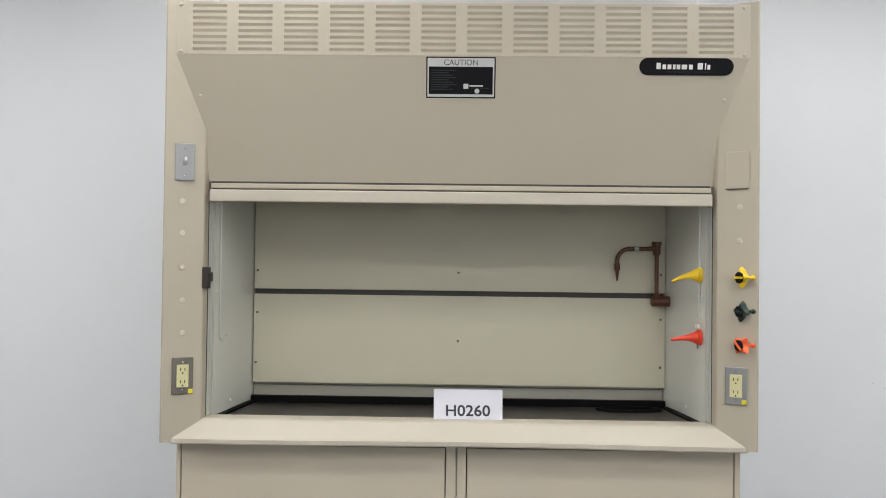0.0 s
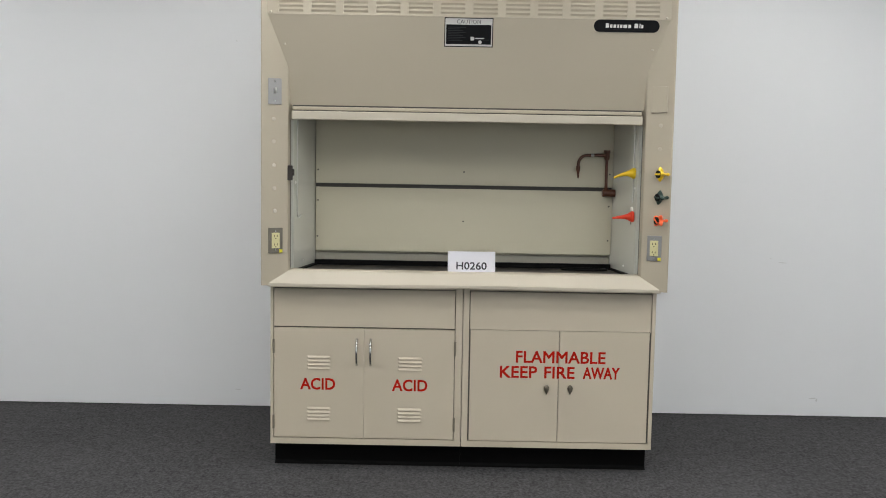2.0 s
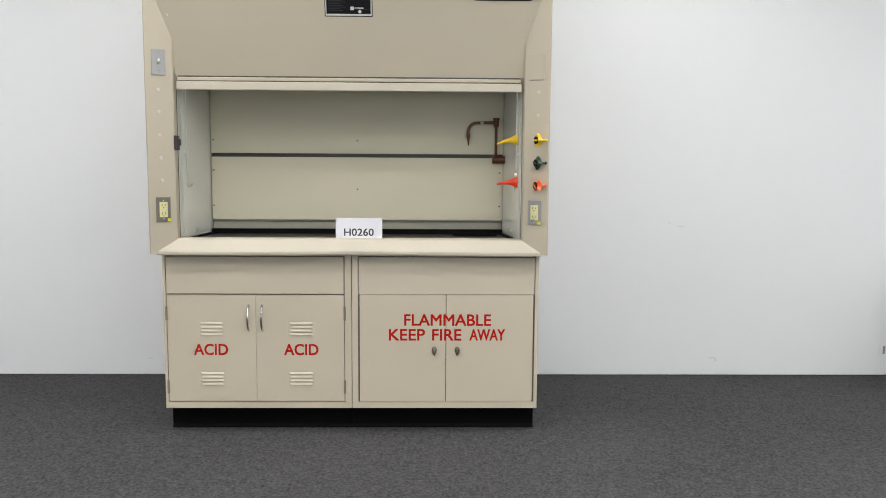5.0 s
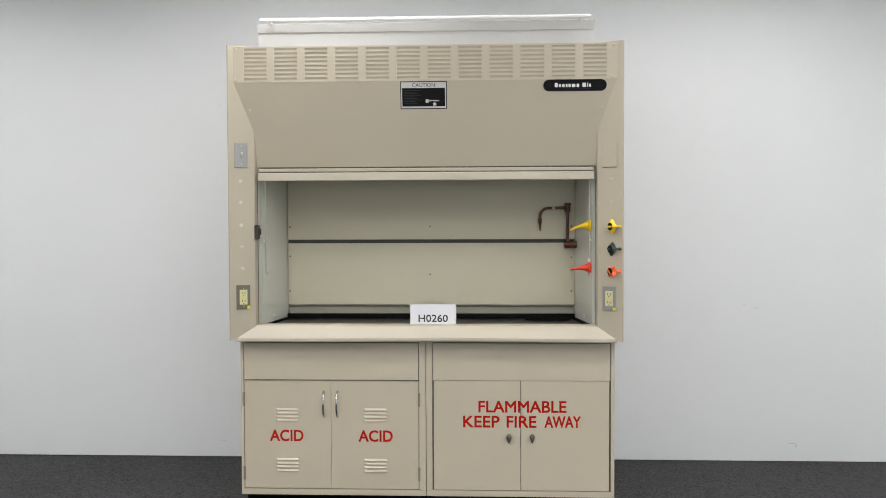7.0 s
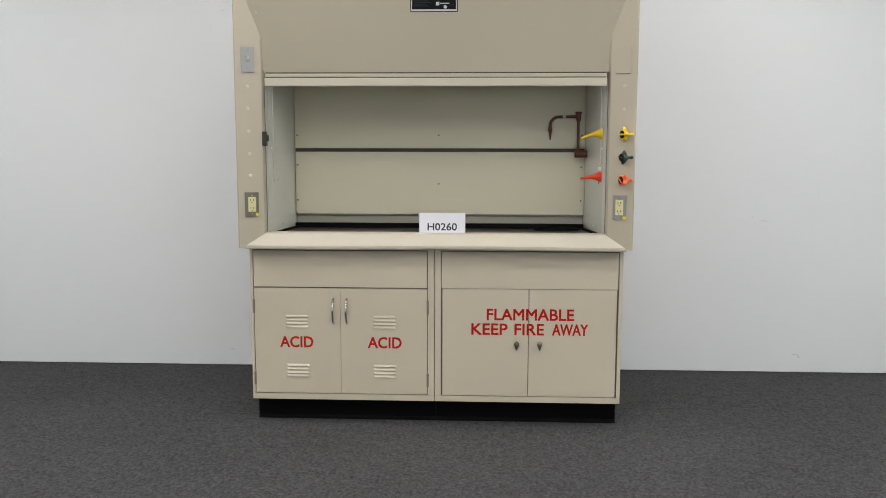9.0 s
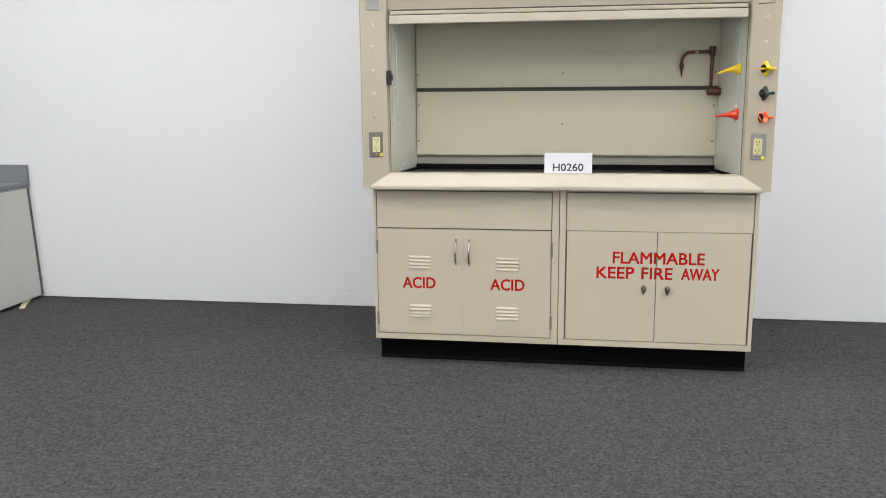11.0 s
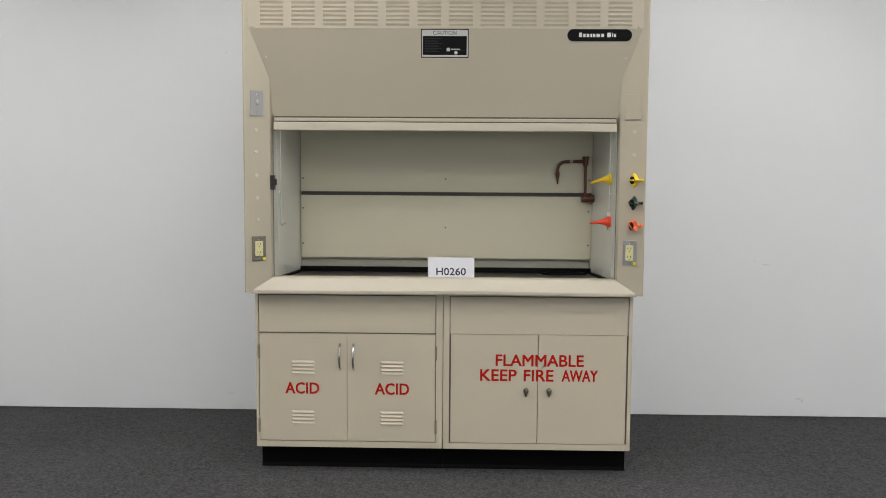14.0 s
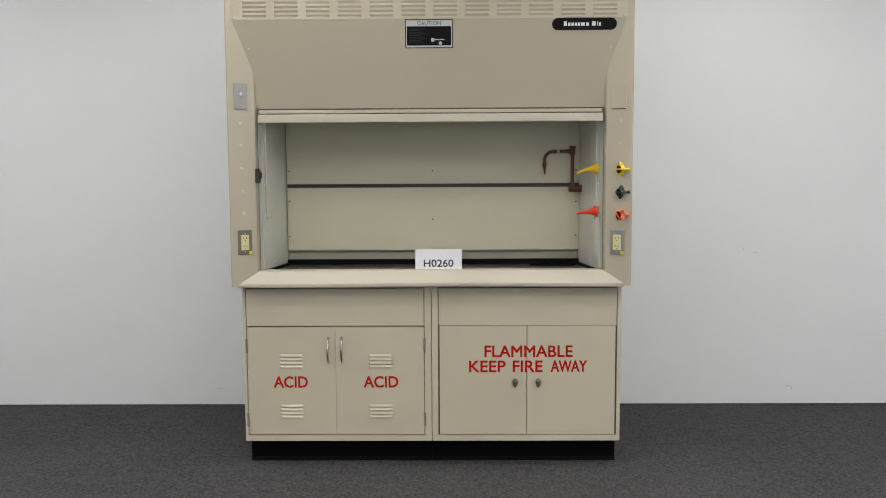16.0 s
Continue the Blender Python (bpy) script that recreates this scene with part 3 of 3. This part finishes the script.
badge = thing("name_badge", "black rounded maker's badge with pale marks", "badge")
badge.matrix_basis = pose(0.693, 0.0113, 2.0738, math.degrees(math.atan(0.177)), 0, 0)
bm = bmesh.new()
ring = [(sx * 0.118 + 0.0265 * math.cos(a), -0.0275 + 0.0265 * math.sin(a)) for sx, a0 in ((1, -90), (-1, 90)) for a in [radians(a0 + 15 * i) for i in range(13)]]
sweep(bm, [[(x, y, z) for x, z in ring] for y in (-0.0004, -0.003)])
part("badge_plate", bm, BLACK, badge)
for x, w, z1 in ((-0.092, 0.0155, -0.0165), (-0.0735, 0.0125, -0.0215), (-0.058, 0.0135, -0.0215), (-0.0415, 0.009, -0.0215), (-0.030, 0.0125, -0.0215), (-0.0145, 0.019, -0.0215),
                 (0.0075, 0.0135, -0.0215), (0.034, 0.0185, -0.0165), (0.056, 0.0045, -0.0165), (0.064, 0.010, -0.0215)):
    boxpart("mark", WHITE, badge, x, x + 0.86 * w, -0.0036, -0.003, -0.0355, z1)
boxpart("underline", GREY_PRINT, badge, -0.06, 0.07, -0.0036, -0.003, -0.0445, -0.0425)

card = thing("number_card", "white printed card propped on the sill", "card")
card.matrix_basis = pose(0.035, 0.100, 0.9385, -6, 0, 0.8)
bm = bmesh.new()
block(bm, -0.109, 0.109, -0.0006, 0.0006, 0, 0.094)
part("card_front", bm, PAPER, card)
bm = bmesh.new()
sweep(bm, [[(x, 0.0008, 0.093), (x, 0.0012, 0.094), (x, 0.030, 0.001), (x, 0.029, 0.0005)] for x in (-0.109, 0.109)])
part("card_back", bm, PAPER, card)
lettering("printed_number", "H0260", INK, card, -0.070, 0.070, 0.010, 0.0455, -0.0006, weight=0.0008, depth=0.0002)


# ---- base cabinets ----
def base_cabinet(name, label, x0, x1, seam0, seam1):
    t = thing(name, label, "cabinet", "base cabinets under the hood")
    boxpart("body", CABINET, t, x0, x1, 0.112, 0.80, 0.118, 0.862)
    # dark sheet behind doors and drawer, so the gaps look shaded
    boxpart("gap_shade_sheet", GAP_SHADE, t, seam0 + 0.001, seam1 - 0.001, 0.1085, 0.1118, 0.145, 0.858)
    boxpart("stile", CABINET, t, x0, seam0, 0.088, 0.1118, 0.146, 0.862, bevel=0.001)
    boxpart("stile", CABINET, t, seam1, x1, 0.088, 0.1118, 0.146, 0.862, bevel=0.001)
    boxpart("bottom_rail", CABINET, t, x0, x1, 0.088, 0.1118, 0.118, 0.1455, bevel=0.001)
    boxpart("top_rail", CABINET, t, seam0, seam1, 0.094, 0.1118, 0.853, 0.862)
    boxpart("false_drawer_front", CABINET, t, seam0 + 0.0035, seam1 - 0.0035, 0.0885, 0.108, 0.673, 0.849, bevel=0.0015)
    k0, k1 = x0 + (0.008 if x0 < -0.1 else -0.0013), x1 - (0.008 if x1 > 0.1 else -0.0013)
    kick = boxpart("toe_kick", TOE, t, k0, k1, 0.165, 0.78, 0.0, 0.1178, label="black toe kick")
    bm = bmesh.new()
    sweep(bm, [[(x, 0.1648, 0.0), (x, 0.1648, 0.016), (x, 0.160, 0.006), (x, 0.152, 0.0015), (x, 0.152, 0.0)] for x in (k0, k1)])
    part("cove_lip", bm, RIM, kick)
    return t


acid = base_cabinet("acid_cabinet", "beige steel acid storage cabinet with vented doors", -0.889, -0.0015, -0.8755, -0.033)
for xa, xb, hx, lx0, lx1, tx0, tx1, kx in ((-0.8725, -0.4546, -0.488, -0.718, -0.612, -0.750, -0.588, -0.875), (-0.4536, -0.036, -0.424, -0.296, -0.187, -0.323, -0.159, -0.0335)):
    door = boxpart("door", CABINET, acid, xa, xb, 0.0885, 0.108, 0.150, 0.667, bevel=0.0015, label="beige door with louvres and red lettering")
    for z0 in (0.530, 0.288):
        for r in range(4):
            bm = bmesh.new()
            z = z0 - r * 0.0175
            sweep(bm, [[(x, 0.0885, z + 0.0070), (x, 0.0885 - d, z - 0.0015), (x, 0.0885 - d, z - 0.0034), (x, 0.0885, z - 0.0045)] for x, d in ((lx0 - 0.002, 0.0004), (lx0 + 0.006, 0.0056), (lx1 - 0.004, 0.0056), (lx1 + 0.004, 0.0004))])
            part("louvre", bm, CABINET, door)
    bm = bmesh.new()
    pts = [(hx, 0.0885 - 0.030 * math.sin(math.pi * i / 14) ** 0.6, 0.617 - 0.121 * i / 14) for i in range(15)]
    tube(bm, pts, [0.0064] + [0.0053] * 13 + [0.0062], 12)
    part("handle", bm, CHROME, door, "chrome bow handle", smooth=True)
    lettering("lettering", "ACID", RED, door, tx0, tx1, 0.376, 0.432, 0.0884, "red vinyl lettering", weight=0.0014)
    for z0, z1 in ((0.546, 0.612), (0.190, 0.254)):
        bm = bmesh.new()
        tube(bm, [(kx, 0.087, z0), (kx, 0.087, z1)], [0.0052, 0.0052], 10)
        part("hinge", bm, HINGE, door, smooth=True)

flam = base_cabinet("flammable_cabinet", "beige steel flammables cabinet with two plain doors", 0.0015, 0.889, 0.030, 0.872)
for xa, xb, kx in ((0.037, 0.4475, 0.393), (0.4505, 0.8645, 0.502)):
    door = boxpart("door", CABINET, flam, xa, xb, 0.0885, 0.108, 0.149, 0.671, bevel=0.0015, label="plain beige cabinet door")
    bm = bmesh.new()
    n = 16
    def drop_shape(q, sink):
        """A drop-shaped ring, round above and pointed below."""
        ring = []
        for i in range(n):
            a = 2 * math.pi * i / n
            c, d = math.cos(a), math.sin(a)
            ring.append((kx + q * 0.0125 * c * (1.0 if d > 0 else (1 + d) ** 0.5), sink, 0.405 + q * d * (0.0165 if d > 0 else 0.030)))
        return ring
    sweep(bm, [drop_shape(q, y) for y, q in ((0.0885, 0.8), (0.082, 0.8), (0.078, 1.0), (0.072, 0.95), (0.068, 0.62))])
    part("latch", bm, LATCH, door, "dark pewter paddle latch", smooth=True)
    bm = bmesh.new()
    hx = 0.0335 if kx < 0.45 else 0.868
    tube(bm, [(hx, 0.093, 0.15), (hx, 0.093, 0.668)], [0.004, 0.004], 8)
    part("piano_hinge", bm, DARK_STEEL, door)
for word, x0, x1, z0 in (("FLAMMABLE", 0.249, 0.664, 0.521), ("KEEP", 0.176, 0.349, 0.449), ("FIRE", 0.382, 0.523, 0.449), ("AWAY", 0.561, 0.731, 0.449)):
    lettering("lettering", word, RED, flam, x0, x1, z0, z0 + 0.056, 0.0884, "red vinyl lettering", weight=0.0014)


# ---- neighbouring benches ----
def bench(x_end, s, splay=0.0):
    """A bench that runs along the wall; x_end is its near end, s the way it runs, splay how far the end panel stands out at its foot."""
    far = x_end + s * 1.8
    lo, hi = min(x_end, far), max(x_end, far)
    t = thing("bench_cabinet", "pale grey-green laboratory bench cabinet against the wall", "cabinet", "wall benches")
    bm = bmesh.new()
    sweep(bm, [[(x_end - s * out, 0.60, z), (x_end - s * out, WALL_Y - 0.034, z), (far, WALL_Y - 0.034, z), (far, 0.60, z)] for z, out in ((0.022, splay), (0.7245, 0.004))])
    part("body", bm, PALE, t)
    bm = bmesh.new()
    sweep(bm, [[(x_end - s * (out - 0.004), WALL_Y - 0.0338, z), (x_end - s * (out - 0.004), WALL_Y - 0.004, z), (far, WALL_Y - 0.004, z), (far, WALL_Y - 0.0338, z)] for z, out in ((0.022, splay), (0.7245, 0.004))])
    part("scribe_strip", bm, SCRIBE, t, "dark grey strip between panel and wall")
    boxpart("plinth", TOE, t, lo + 0.01, hi - 0.01, 0.66, WALL_Y - 0.05, 0.0, 0.0218)
    w = thing("bench_worktop", "grey laminate worktop with an upstand at the wall", "worktop", "wall bench worktops")
    boxpart("top_slab", GREY_TOP, w, lo - 0.010, hi + 0.010, 0.58, WALL_Y - 0.003, 0.742, 0.763, bevel=0.003)
    boxpart("build_up_strip", GREY_TOP, w, lo - 0.006, hi + 0.006, 0.588, WALL_Y - 0.003, 0.7250, 0.7385)
    # near-black filler that paints the shadow line below the top slab
    boxpart("shadow_line_strip", GAP_SHADE, w, lo - 0.004, hi + 0.004, 0.592, WALL_Y - 0.005, 0.7385, 0.742)
    boxpart("upstand", GREY_TOP, w, lo - 0.010, hi + 0.010, WALL_Y - 0.027, WALL_Y - 0.003, 0.7635, 0.875, bevel=0.003)


bench(-3.425, -1, 0.040)
shim = thing("wood_shim", "pale wooden shim under the bench end", "wood shim")
shim.matrix_basis = pose(-3.39, 0.93, 0.0, 0, 0, 25)
bm = bmesh.new()
sweep(bm, [[(x, y, 0.0), (x, y, h), (x + 0.03, y, h), (x + 0.03, y, 0.0)] for x, y, h in ((-0.015, -0.12, 0.004), (-0.015, 0.10, 0.022))])
part("wedge", bm, WOOD, shim)
bench(3.21, 1)

# low outlet on the wall beside the bench
low = thing("wall_outlet", "small white outlet plate low on the wall", "power outlet", at=(3.151, WALL_Y, 0.16))
boxpart("cover_plate", WALL, low, -0.03, 0.03, -0.004, -0.0005, -0.045, 0.045, bevel=0.0015)
boxpart("receptacle", HINGE, low, -0.006, 0.006, -0.007, -0.004, -0.022, 0.026, bevel=0.002)

# light housing standing on the hood roof
housing = thing("light_fixture", "white batten light fixture with its housing on the hood roof", "light fixture")
bm = bmesh.new()
block(bm, -0.872, 0.834, 0.414, 0.600, 2.2152, 2.426, bevel=0.002)
part("housing_body", bm, HOUSING, housing, "white sheet metal housing")
bm = bmesh.new()
sweep(bm, [[(x, 0.408, 2.390), (x, 0.4135, 2.390), (x, 0.4135, 2.434), (x, 0.400, 2.434), (x, 0.399, 2.431)] for x in (-0.875, 0.835)])
part("reflector", bm, FIXTURE, housing, "pale folded reflector")
bm = bmesh.new()
tube(bm, [(-0.846, 0.350, 2.441), (-0.840, 0.350, 2.441), (0.805, 0.350, 2.441), (0.811, 0.350, 2.441)], [0.006, 0.0095, 0.0095, 0.006], 16)
part("tube", bm, TUBE, housing, smooth=True)
for x in (-0.80, 0.765):
    boxpart("tube_holder", TUBE, housing, x - 0.01, x + 0.01, 0.355, 0.4018, 2.4265, 2.4335)

# small marks and fixings on the wall
wall = bpy.data.objects["wall_north"]
SCUFF = material("grey_scuff", (0.60, 0.60, 0.60), 0.8, grain=0.2, grain_scale=300, blotch=0.2)
for x, z, w, h, turn in ((1.809, 0.934, 0.009, 0.009, 0), (1.878, 0.912, 0.055, 0.005, 3), (2.095, 0.112, 0.050, 0.007, -4), (2.118, 0.100, 0.011, 0.022, 12),
                         (-1.30, 0.104, 0.045, 0.005, 0), (-1.30, 2.13, 0.010, 0.008, 0)):
    bm = bmesh.new()
    n = 10
    ring = [(w / 2 * math.cos(2 * math.pi * k / n) * (1 + 0.25 * math.sin(3.1 * k)), h / 2 * math.sin(2 * math.pi * k / n) * (1 + 0.25 * math.cos(2.3 * k))) for k in range(n)]
    sweep(bm, [[(a * q, y, b * q) for a, b in ring] for y, q in ((0.0005, 1.0), (-0.0006, 0.8))])
    mark = part("scuff", bm, SCUFF, wall, "small grey scuff")
    mark.matrix_basis = pose(x, WALL_Y, z, 0, turn, 0)
anchor = thing("wall_screw", "small steel screw head in the white wall", "screw", at=(3.077, WALL_Y, 2.0))
bm = bmesh.new()
tube(bm, [(0, 0.001, 0), (0, -0.004, 0), (0, -0.006, 0)], [0.009, 0.0085, 0.005], 12)
part("screw_head", bm, STEEL, anchor, smooth=True)
